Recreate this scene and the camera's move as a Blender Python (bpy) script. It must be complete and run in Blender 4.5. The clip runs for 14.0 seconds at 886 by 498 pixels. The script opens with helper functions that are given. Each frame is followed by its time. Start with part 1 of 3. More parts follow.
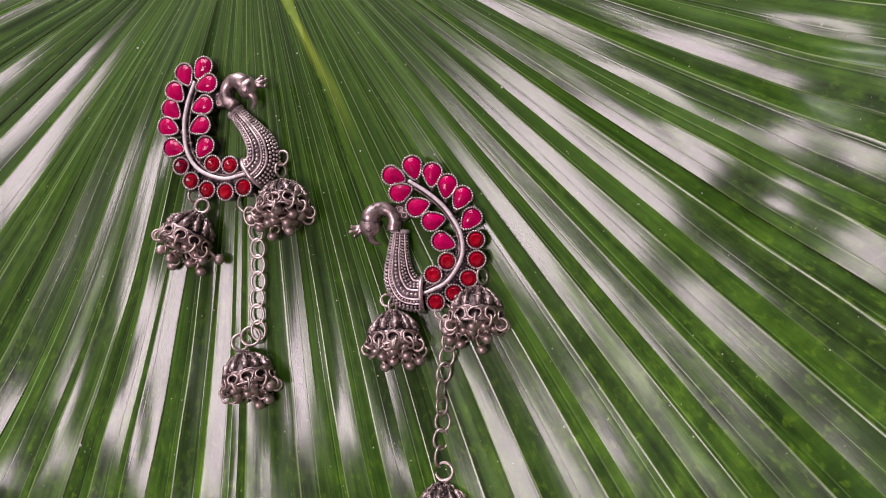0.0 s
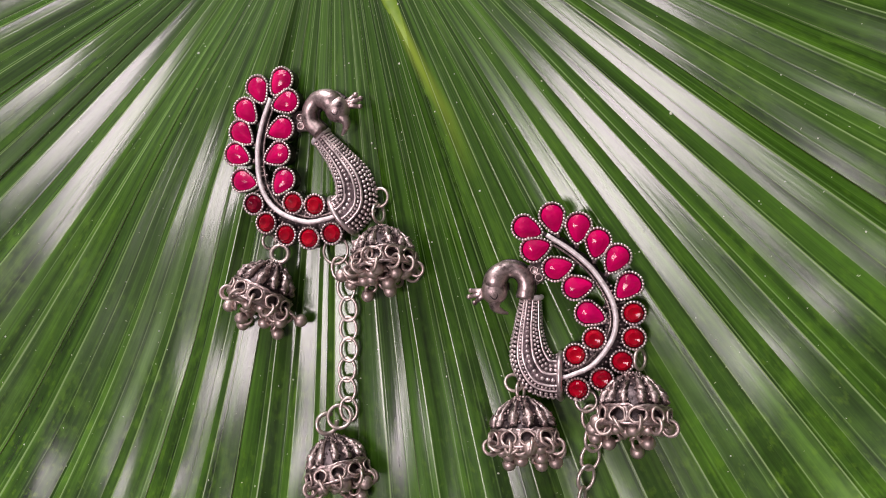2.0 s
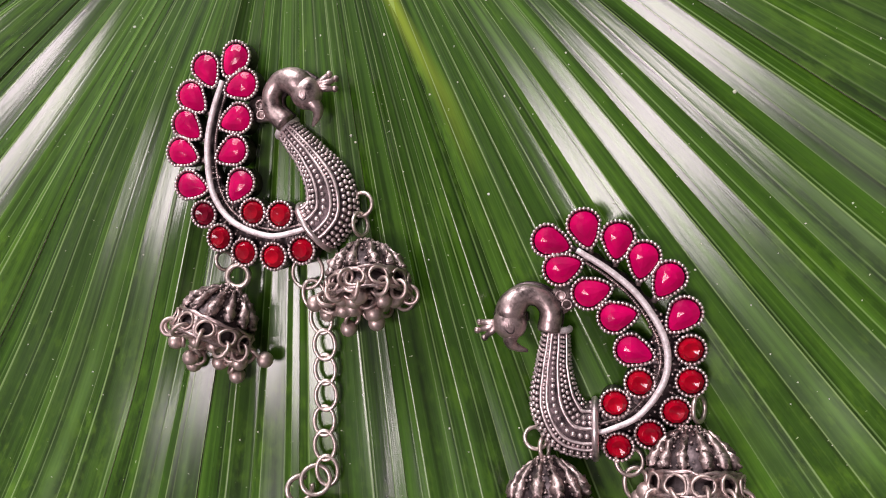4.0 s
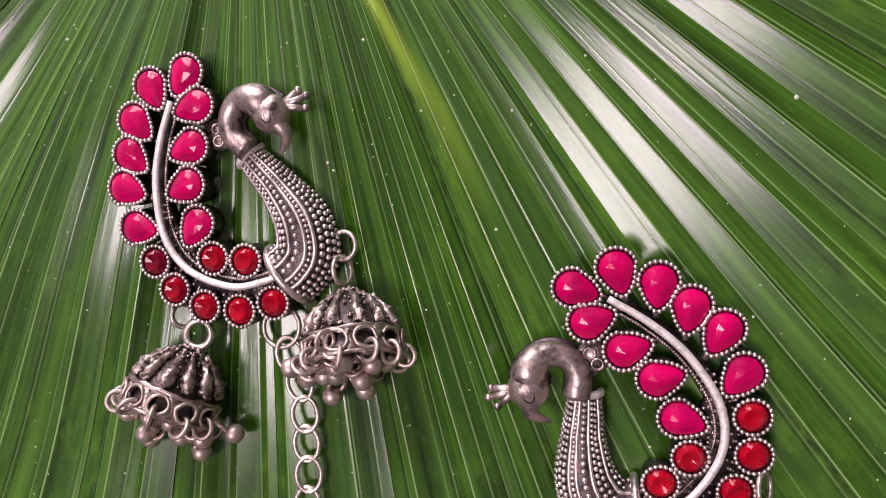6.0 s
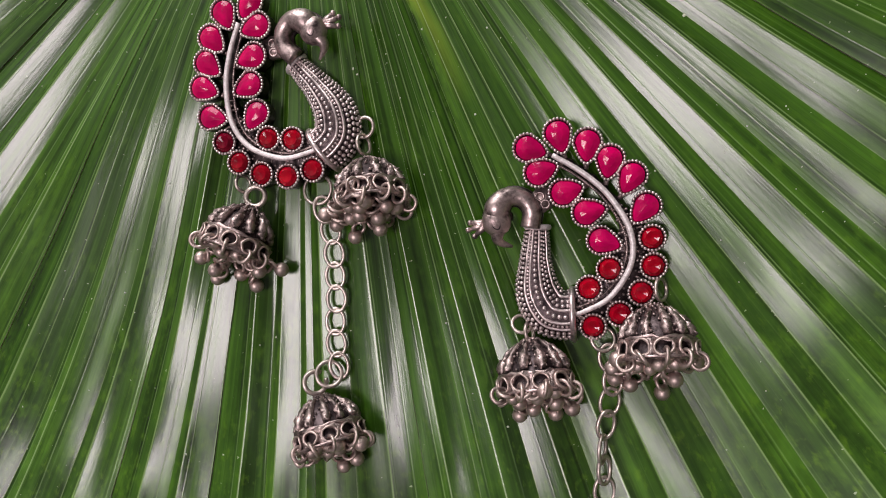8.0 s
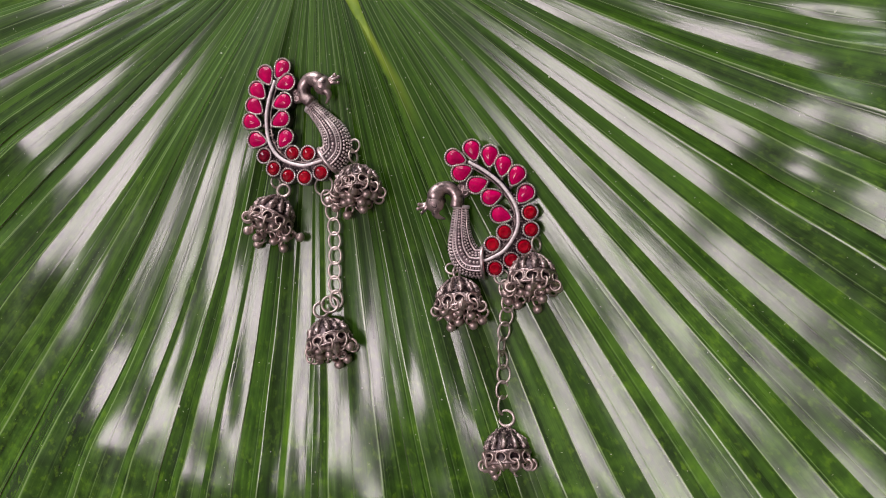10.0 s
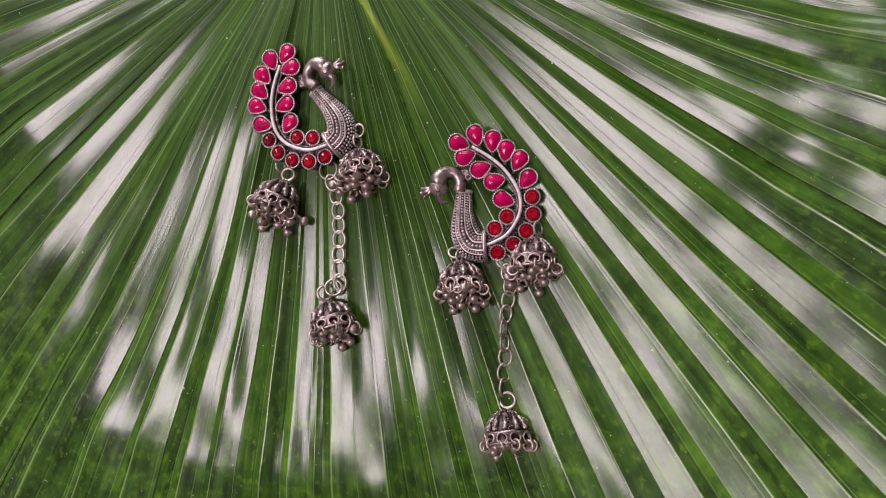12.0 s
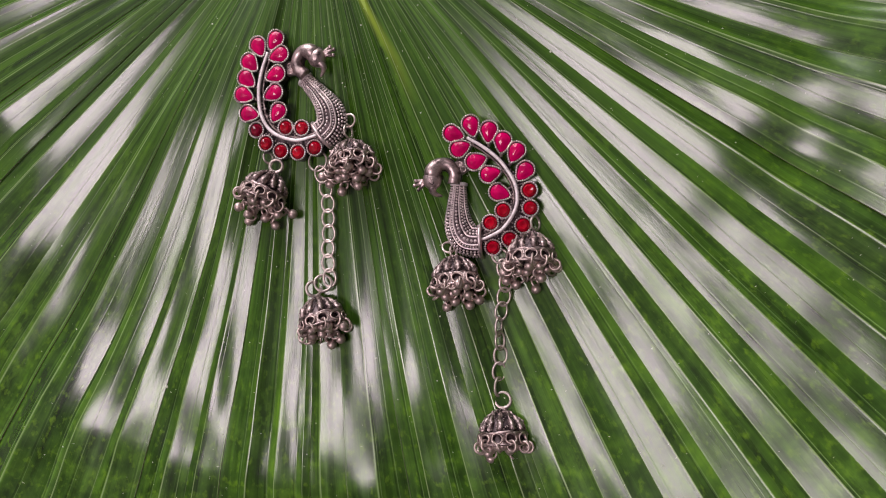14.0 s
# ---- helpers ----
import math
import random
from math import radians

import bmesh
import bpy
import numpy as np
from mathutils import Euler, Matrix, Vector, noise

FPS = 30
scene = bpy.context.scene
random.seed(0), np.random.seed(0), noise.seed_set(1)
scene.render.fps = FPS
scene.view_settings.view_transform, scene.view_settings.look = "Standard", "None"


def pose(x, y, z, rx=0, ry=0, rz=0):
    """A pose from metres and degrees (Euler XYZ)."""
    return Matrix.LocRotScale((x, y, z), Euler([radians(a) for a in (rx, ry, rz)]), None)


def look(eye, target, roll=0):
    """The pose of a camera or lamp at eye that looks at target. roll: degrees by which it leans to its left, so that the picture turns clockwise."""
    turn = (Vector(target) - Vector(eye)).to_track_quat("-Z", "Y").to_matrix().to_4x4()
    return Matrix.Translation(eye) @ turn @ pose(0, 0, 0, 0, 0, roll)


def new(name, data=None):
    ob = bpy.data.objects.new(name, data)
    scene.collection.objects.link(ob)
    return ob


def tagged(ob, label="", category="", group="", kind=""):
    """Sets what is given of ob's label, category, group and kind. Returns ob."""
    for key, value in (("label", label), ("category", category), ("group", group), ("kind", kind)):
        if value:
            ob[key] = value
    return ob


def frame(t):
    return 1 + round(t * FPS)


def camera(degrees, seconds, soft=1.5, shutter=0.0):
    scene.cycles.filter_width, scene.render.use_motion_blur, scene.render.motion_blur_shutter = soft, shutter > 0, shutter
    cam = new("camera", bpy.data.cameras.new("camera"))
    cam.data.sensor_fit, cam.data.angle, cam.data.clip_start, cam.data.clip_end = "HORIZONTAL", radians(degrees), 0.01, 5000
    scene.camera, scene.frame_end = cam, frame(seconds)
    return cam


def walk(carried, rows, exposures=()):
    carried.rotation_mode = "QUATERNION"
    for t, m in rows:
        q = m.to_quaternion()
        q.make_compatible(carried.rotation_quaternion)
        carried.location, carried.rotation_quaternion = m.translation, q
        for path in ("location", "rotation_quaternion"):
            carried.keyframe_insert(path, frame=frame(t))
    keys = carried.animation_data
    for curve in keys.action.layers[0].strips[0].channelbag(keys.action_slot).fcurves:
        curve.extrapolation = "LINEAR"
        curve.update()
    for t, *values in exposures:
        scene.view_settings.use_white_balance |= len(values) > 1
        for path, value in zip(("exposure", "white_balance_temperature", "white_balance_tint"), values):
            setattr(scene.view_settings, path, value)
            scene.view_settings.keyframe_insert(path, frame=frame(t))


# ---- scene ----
# metres; the leaf lies in the plane z = 0
cam = camera(66.3, 14.0, soft=1.05)
PATH = [
    (0, 0.09466, -0.02111, 0.17408, 0.267, 11.474, 1.637),
    (0.5, 0.07320, -0.00687, 0.14721, -2.087, 12.663, 1.778),
    (1, 0.06663, -0.00015, 0.14220, -1.987, 13.231, 2.215),
    (1.5, 0.06187, -0.00136, 0.14292, -1.961, 13.516, 2.492),
    (2, 0.06355, 0.00005, 0.14145, -2.687, 14.085, 2.413),
    (2.5, 0.06198, 0.00362, 0.13769, -3.283, 14.257, 2.313),
    (2.7, 0.06141, 0.00414, 0.13344, -3.733, 14.479, 2.169),
    (4.8, 0.05134, 0.00046, 0.10239, -2.634, 12.932, 0.997),
    (5, 0.05102, 0.00045, 0.09991, -3.037, 12.985, 0.730),
    (5.5, 0.05335, 0.00419, 0.09443, -3.338, 13.171, 0.074),
    (6, 0.04973, 0.00773, 0.09242, -3.704, 13.005, -0.361),
    (6.5, 0.04776, 0.00298, 0.09193, -3.313, 12.726, -0.270),
    (7, 0.04722, 0.00393, 0.09205, -3.487, 12.640, -0.216),
    (7.5, 0.04988, -0.00526, 0.10529, -2.746, 12.745, 0.186),
    (8, 0.05840, -0.01445, 0.12880, -2.988, 12.594, 0.165),
    (8.2, 0.06330, -0.02034, 0.14351, -2.036, 12.133, 0.428),
    (10.3, 0.08908, -0.03023, 0.20366, 0.164, 13.072, 0.225),
    (10.5, 0.08930, -0.03066, 0.20628, 0.072, 12.961, 0.256),
    (11, 0.08783, -0.03127, 0.20619, -0.018, 13.032, 0.382),
    (11.5, 0.08725, -0.03139, 0.20395, -0.170, 13.025, 0.502),
    (12, 0.08719, -0.03311, 0.20148, -0.159, 12.851, 0.622),
    (12.5, 0.08590, -0.03063, 0.20051, -0.416, 12.452, 0.549),
    (13, 0.08702, -0.03334, 0.19764, -0.399, 12.704, 0.824),
    (13.5, 0.08628, -0.03277, 0.19499, -0.523, 12.474, 0.902),
    (14, 0.08454, -0.03354, 0.19508, -0.458, 11.973, 0.845),
]
walk(cam, [(t, pose(*row)) for t, *row in PATH],
     exposures=[(0, -0.05, 6500, 16), (0.6, 0.06, 6500, 9), (2.5, 0.20, 6500, 6), (5.0, 0.36, 6500, 8), (6.8, 0.38, 6500, 8), (7.5, 0.26, 6500, 5), (8.2, -0.12, 6500, -1), (10.3, -0.1, 6500, 7), (14.0, -0.08, 6500, 9)])

# ---- light ----
world = bpy.data.worlds.new("world")
scene.world = world
world.use_nodes = True
world.node_tree.nodes["Background"].inputs["Color"].default_value = (0.8, 0.85, 0.9, 1)
world.node_tree.nodes["Background"].inputs["Strength"].default_value = 0.25
lamp_data = bpy.data.lights.new("ceiling_lamp_light", "AREA")
lamp_data.shape, lamp_data.size, lamp_data.size_y = "RECTANGLE", 0.54, 0.44
lamp_data.energy, lamp_data.color = 15.0, (1.0, 0.845, 0.90)
LAMP = Vector((-0.40, -0.24, 1.585))
lamp = new("ceiling_lamp_light", lamp_data)
lamp.matrix_world = look(LAMP, LAMP - Vector((0, 0.0001, 1)))
# daylight through the window in the north wall
day_data = bpy.data.lights.new("window_daylight", "AREA")
day_data.shape, day_data.size, day_data.size_y = "RECTANGLE", 1.5, 1.3
day_data.energy, day_data.color = 60.0, (1.0, 0.95, 0.97)
day = new("window_daylight", day_data)
day.matrix_world = look((-0.8, 1.97, 0.95), (-0.4, 0.0, 0.3))
scene.view_settings.exposure = 0.0

# ---- helpers for building; all shapes are given in centimetres ----
CM = 0.01


def nodes_of(name):
    m = bpy.data.materials.new(name)
    m.use_nodes = True
    nt = m.node_tree
    return m, nt, nt.nodes["Principled BSDF"]


def add_node(nt, kind, **values):
    n = nt.nodes.new(kind)
    for key, v in values.items():
        n.inputs[key.replace("_", " ")].default_value = v
    return n


def ramp_node(nt, fac, stops):
    n = nt.nodes.new("ShaderNodeValToRGB")
    while len(n.color_ramp.elements) < len(stops):
        n.color_ramp.elements.new(0.5)
    for e, (p, c) in zip(n.color_ramp.elements, stops):
        e.position, e.color = p, (*c, 1)
    nt.links.new(fac, n.inputs["Fac"])
    return n


def mix_node(nt, fac, a, b, blend="MIX"):
    n = nt.nodes.new("ShaderNodeMix")
    n.data_type, n.blend_type = "RGBA", blend
    for sock, v in ((n.inputs[0], fac), (n.inputs[6], a), (n.inputs[7], b)):
        if isinstance(v, (int, float)):
            sock.default_value = v
        elif isinstance(v, tuple):
            sock.default_value = (*v, 1)
        else:
            nt.links.new(v, sock)
    return n.outputs[2]


def bump_to(nt, bsdf, height, strength, distance):
    b = nt.nodes.new("ShaderNodeBump")
    b.inputs["Strength"].default_value, b.inputs["Distance"].default_value = strength, distance
    nt.links.new(height, b.inputs["Height"])
    nt.links.new(b.outputs["Normal"], bsdf.inputs["Normal"])


def metal_material(name, bright, dark, rough, scale, amount):
    """Old silver-plated metal with dark patina in patches."""
    m, nt, b = nodes_of(name)
    co = nt.nodes.new("ShaderNodeTexCoord")
    n1 = add_node(nt, "ShaderNodeTexNoise", Scale=scale, Detail=6.0, Roughness=0.65)
    n2 = add_node(nt, "ShaderNodeTexNoise", Scale=scale * 6, Detail=3.0)
    for n in (n1, n2):
        nt.links.new(co.outputs["Object"], n.inputs["Vector"])
    r = ramp_node(nt, n1.outputs["Fac"], [(amount - 0.14, dark), (amount + 0.1, bright)])
    r2 = ramp_node(nt, n2.outputs["Fac"], [(0.3, (0.75, 0.75, 0.75)), (0.7, (1, 1, 1))])
    col = mix_node(nt, 1.0, r.outputs["Color"], r2.outputs["Color"], "MULTIPLY")
    nt.links.new(col, b.inputs["Base Color"])
    b.inputs["Metallic"].default_value = 0.92
    mr = add_node(nt, "ShaderNodeMapRange")
    mr.inputs["To Min"].default_value, mr.inputs["To Max"].default_value = rough + 0.14, rough - 0.06
    nt.links.new(n1.outputs["Fac"], mr.inputs["Value"])
    nt.links.new(mr.outputs["Result"], b.inputs["Roughness"])
    bump_to(nt, b, n2.outputs["Fac"], 0.25, 0.0002)
    return m


def gem_material(name, deep, light, rough):
    """Cut resin or glass stone: deep colour, with a hazy lighter bloom inside."""
    m, nt, b = nodes_of(name)
    co = nt.nodes.new("ShaderNodeTexCoord")
    n1 = add_node(nt, "ShaderNodeTexNoise", Scale=260.0, Detail=2.0)
    nt.links.new(co.outputs["Object"], n1.inputs["Vector"])
    r = ramp_node(nt, n1.outputs["Fac"], [(0.35, deep), (0.68, light)])
    nt.links.new(r.outputs["Color"], b.inputs["Base Color"])
    b.inputs["Roughness"].default_value = rough
    b.inputs["IOR"].default_value = 1.45
    b.inputs["Specular IOR Level"].default_value = 0.3
    return m


def leaf_material():
    """Glossy palm leaf: parallel veins along the pleats, pale flecks, dark and yellow-green patches. UV: degrees, centimetres."""
    m, nt, b = nodes_of("palm_leaf")
    uv = nt.nodes.new("ShaderNodeTexCoord").outputs["UV"]

    def noise_at(su, sv, detail=4.0, rough=0.55):
        mp = nt.nodes.new("ShaderNodeMapping")
        mp.inputs["Scale"].default_value = (su, sv, 1)
        nt.links.new(uv, mp.inputs["Vector"])
        n = add_node(nt, "ShaderNodeTexNoise", Scale=1.0, Detail=detail, Roughness=rough)
        nt.links.new(mp.outputs["Vector"], n.inputs["Vector"])
        return n.outputs["Fac"]

    veins = noise_at(5.5, 0.05, 3.0)
    streak = noise_at(0.9, 0.10, 5.0)
    patch = noise_at(0.16, 0.55, 4.0)
    fleck = noise_at(1.5, 10.0, 2.0)
    cells = noise_at(1.3, 2.2, 3.0)
    base = ramp_node(nt, streak, [(0.33, (0.013, 0.034, 0.003)), (0.5, (0.033, 0.083, 0.007)), (0.67, (0.062, 0.146, 0.013))])
    pat = ramp_node(nt, patch, [(0.46, (0, 0, 0)), (0.66, (1, 1, 1))])
    cel = ramp_node(nt, cells, [(0.44, (0, 0, 0)), (0.62, (1, 1, 1))])
    both = mix_node(nt, 1.0, pat.outputs["Color"], cel.outputs["Color"], "MULTIPLY")
    col = mix_node(nt, both, base.outputs["Color"], (0.062, 0.140, 0.010))
    v = ramp_node(nt, veins, [(0.30, (0.88, 0.89, 0.88)), (0.55, (1, 1, 1)), (0.75, (1.0, 1.0, 1.0))])
    col = mix_node(nt, 1.0, col, v.outputs["Color"], "MULTIPLY")
    threads = ramp_node(nt, noise_at(2.3, 0.045, 4.0, 0.7), [(0.36, (0.88, 0.90, 0.86)), (0.5, (1, 1, 1)), (0.66, (1.08, 1.06, 1.06))])
    col = mix_node(nt, 1.0, col, threads.outputs["Color"], "MULTIPLY")
    sep = nt.nodes.new("ShaderNodeObjectInfo")
    shade = ramp_node(nt, sep.outputs["Random"], [(0.0, (0.70, 0.74, 0.70)), (1.0, (1.16, 1.12, 1.14))])
    col = mix_node(nt, 1.0, col, shade.outputs["Color"], "MULTIPLY")
    # darker mottling on the outer blade
    outer = add_node(nt, "ShaderNodeMapRange")
    for key, v in (("From Min", 12.0), ("From Max", 19.0), ("To Min", 0.10), ("To Max", 1.0)):
        outer.inputs[key].default_value = v
    sv = nt.nodes.new("ShaderNodeSeparateXYZ")
    nt.links.new(uv, sv.inputs["Vector"])
    nt.links.new(sv.outputs["Y"], outer.inputs["Value"])
    mottle = ramp_node(nt, noise_at(0.45, 1.1, 3.0, 0.55), [(0.36, (0.62, 0.66, 0.62)), (0.52, (1.1, 1.1, 1.1)), (0.68, (1.65, 1.55, 1.4))])
    col = mix_node(nt, 1.0, col, mix_node(nt, outer.outputs["Result"], (1.0, 1.0, 1.0), mottle.outputs["Color"]), "MULTIPLY")
    lime = ramp_node(nt, noise_at(1.7, 3.0, 3.0), [(0.55, (0, 0, 0)), (0.72, (0.6, 0.6, 0.6))])
    col = mix_node(nt, mix_node(nt, outer.outputs["Result"], (0.0, 0.0, 0.0), lime.outputs["Color"]), col, (0.13, 0.25, 0.012))
    fl = ramp_node(nt, fleck, [(0.735, (0, 0, 0)), (0.765, (0.8, 0.8, 0.8))])
    col = mix_node(nt, fl.outputs["Color"], col, (0.42, 0.48, 0.30))
    # fine pale secondary ribs that run out from the hub, each of one width all along, with a darker line beside it in
    # the colour alone
    def maths(op, a, c):
        n = nt.nodes.new("ShaderNodeMath")
        n.operation = op
        for sock, v in zip(n.inputs, (a, c)):
            if isinstance(v, (int, float)):
                sock.default_value = v
            else:
                nt.links.new(v, sock)
        return n.outputs["Value"]

    def rib_lines(per_degree, shift, half_width):
        v1 = nt.nodes.new("ShaderNodeTexVoronoi")
        v1.voronoi_dimensions, v1.feature = "1D", "DISTANCE_TO_EDGE"
        v1.inputs["Scale"].default_value, v1.inputs["Randomness"].default_value = per_degree, 0.85
        nt.links.new(maths("ADD", sv.outputs["X"], shift), v1.inputs["W"])
        off = maths("MULTIPLY", maths("MULTIPLY", v1.outputs["Distance"], sv.outputs["Y"]), 0.01745 / per_degree)
        line = add_node(nt, "ShaderNodeMapRange")
        for key, q in (("From Min", 0.3 * half_width), ("From Max", half_width), ("To Min", 1.0), ("To Max", 0.0)):
            line.inputs[key].default_value = q
        nt.links.new(off, line.inputs["Value"])
        return line.outputs["Result"]

    broken = ramp_node(nt, noise_at(0.55, 0.16, 2.0), [(0.38, (0.12, 0.12, 0.12)), (0.62, (1, 1, 1))]).outputs["Color"]
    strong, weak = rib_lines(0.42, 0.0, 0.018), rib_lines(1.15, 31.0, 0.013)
    dark_line = rib_lines(0.42, 0.16, 0.030)
    # darkens the base colour along these lines; they get no relief
    col = mix_node(nt, maths("MULTIPLY", dark_line, 0.55), col, mix_node(nt, 1.0, col, (0.30, 0.34, 0.30), "MULTIPLY"))
    col = mix_node(nt, mix_node(nt, 1.0, mix_node(nt, 1.0, weak, broken, "MULTIPLY"), (0.10, 0.10, 0.10), "MULTIPLY"), col, (0.16, 0.27, 0.07))
    col = mix_node(nt, mix_node(nt, 1.0, mix_node(nt, 1.0, strong, broken, "MULTIPLY"), (0.50, 0.50, 0.50), "MULTIPLY"), col, (0.24, 0.36, 0.13))

    # yellow-green flush over the midrib, fading outwards
    def ramp_range(value, a, c, lo, hi):
        n = add_node(nt, "ShaderNodeMapRange")
        for key, q in (("From Min", a), ("From Max", c), ("To Min", lo), ("To Max", hi)):
            n.inputs[key].default_value = q
        nt.links.new(value, n.inputs["Value"])
        return n.outputs["Result"]

    # the midrib bends a little: its angle grows with the distance from the hub
    bend = ramp_range(sv.outputs["Y"], 3.0, 6.6, 19.8, 24.5)
    aside = maths("ABSOLUTE", maths("SUBTRACT", sv.outputs["X"], bend), 0.0)
    core = ramp_range(aside, 0.25, 1.9, 1.0, 0.0)
    out = ramp_range(sv.outputs["Y"], 3.5, 8.2, 0.80, 0.0)
    col = mix_node(nt, maths("MULTIPLY", core, out), col, (0.34, 0.45, 0.04))
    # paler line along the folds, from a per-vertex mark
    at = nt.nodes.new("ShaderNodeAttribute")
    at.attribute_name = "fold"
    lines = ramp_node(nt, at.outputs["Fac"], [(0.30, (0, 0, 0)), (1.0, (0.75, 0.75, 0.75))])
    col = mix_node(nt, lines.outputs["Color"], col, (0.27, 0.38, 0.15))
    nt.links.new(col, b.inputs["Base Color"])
    rr = add_node(nt, "ShaderNodeMapRange")
    rr.inputs["To Min"].default_value, rr.inputs["To Max"].default_value = 0.14, 0.25
    nt.links.new(streak, rr.inputs["Value"])
    # a dull waxy bloom towards the rim
    bloom = add_node(nt, "ShaderNodeMapRange")
    for key, v in (("From Min", 12.0), ("From Max", 21.0), ("To Min", 0.0), ("To Max", 0.09)):
        bloom.inputs[key].default_value = v
    nt.links.new(sv.outputs["Y"], bloom.inputs["Value"])
    turned_side = add_node(nt, "ShaderNodeMapRange")
    for key, v in (("From Min", 12.0), ("From Max", 36.0), ("To Min", 0.2), ("To Max", 1.0)):
        turned_side.inputs[key].default_value = v
    nt.links.new(sv.outputs["X"], turned_side.inputs["Value"])
    tot = nt.nodes.new("ShaderNodeMath")
    tot.operation = "MULTIPLY_ADD"
    nt.links.new(bloom.outputs["Result"], tot.inputs[0])
    nt.links.new(turned_side.outputs["Result"], tot.inputs[1])
    nt.links.new(rr.outputs["Result"], tot.inputs[2])
    nt.links.new(tot.outputs["Value"], b.inputs["Roughness"])
    b.inputs["IOR"].default_value = 1.5
    b.inputs["Coat Weight"].default_value = 0.07
    b.inputs["Coat Roughness"].default_value = 0.40
    b.inputs["Coat IOR"].default_value = 1.45
    relief = mix_node(nt, 0.75, veins, noise_at(1.2, 0.5, 3.0))
    relief = mix_node(nt, maths("MULTIPLY", strong, 0.7), relief, (1.0, 1.0, 1.0))
    bump_to(nt, b, relief, 0.11, 0.0005)
    return m


def plain_material(name, a, c, rough, scale, relief=0.1):
    m, nt, b = nodes_of(name)
    co = nt.nodes.new("ShaderNodeTexCoord")
    n1 = add_node(nt, "ShaderNodeTexNoise", Scale=scale, Detail=8.0)
    nt.links.new(co.outputs["Object"], n1.inputs["Vector"])
    r = ramp_node(nt, n1.outputs["Fac"], [(0.35, a), (0.65, c)])
    nt.links.new(r.outputs["Color"], b.inputs["Base Color"])
    b.inputs["Roughness"].default_value = rough
    bump_to(nt, b, n1.outputs["Fac"], relief, 0.001)
    return m


SILVER = metal_material("old_silver", (0.62, 0.475, 0.47), (0.07, 0.05, 0.052), 0.35, 420.0, 0.46)
POLISHED = metal_material("worn_silver", (0.84, 0.70, 0.71), (0.22, 0.17, 0.175), 0.31, 300.0, 0.40)
BLACKENED = metal_material("blackened_silver", (0.12, 0.088, 0.094), (0.028, 0.021, 0.024), 0.42, 500.0, 0.5)
PEWTER = metal_material("dull_bead_metal", (0.66, 0.515, 0.485), (0.28, 0.205, 0.195), 0.43, 260.0, 0.40)
WIRE = metal_material("tarnished_wire", (0.72, 0.60, 0.56), (0.30, 0.24, 0.225), 0.34, 500.0, 0.40)
CAST = metal_material("rough_cast_silver", (0.60, 0.46, 0.45), (0.05, 0.037, 0.038), 0.40, 900.0, 0.48)
RUBBED = metal_material("rubbed_silver", (0.90, 0.80, 0.82), (0.52, 0.44, 0.45), 0.46, 700.0, 0.44)
PINK = gem_material("magenta_stone", (0.38, 0.0, 0.068), (0.64, 0.0, 0.108), 0.10)
RED = gem_material("red_crystal", (0.22, 0.0, 0.010), (0.50, 0.0, 0.016), 0.06)
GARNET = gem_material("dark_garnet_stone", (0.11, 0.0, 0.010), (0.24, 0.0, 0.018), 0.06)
RED.node_tree.nodes["Principled BSDF"].inputs["Transmission Weight"].default_value = 0.22
PINK.node_tree.nodes["Principled BSDF"].inputs["Transmission Weight"].default_value = 0.08
PINK.node_tree.nodes["Principled BSDF"].inputs["Specular IOR Level"].default_value = 0.28
RUBBED.node_tree.nodes["Principled BSDF"].inputs["Metallic"].default_value = 0.4
LEAF = leaf_material()
COSTA = plain_material("yellow_green_costa", (0.16, 0.27, 0.025), (0.26, 0.37, 0.04), 0.35, 200.0)
DUST = plain_material("pale_dust", (0.45, 0.47, 0.34), (0.62, 0.63, 0.52), 0.7, 900.0)
TABLE = plain_material("pale_table", (0.62, 0.52, 0.48), (0.72, 0.62, 0.57), 0.5, 20.0)
PAINT = plain_material("wall_paint", (0.30, 0.29, 0.29), (0.35, 0.34, 0.34), 0.8, 6.0)
WHITE = plain_material("white_paint", (0.50, 0.49, 0.49), (0.55, 0.54, 0.54), 0.7, 6.0)
TILE = plain_material("floor_finish", (0.30, 0.27, 0.24), (0.38, 0.34, 0.30), 0.5, 4.0)


def joined(*shapes):
    verts, faces = [], []
    for v, f in shapes:
        k = len(verts)
        verts.extend(v)
        faces.extend([tuple(i + k for i in q) for q in f])
    return verts, faces


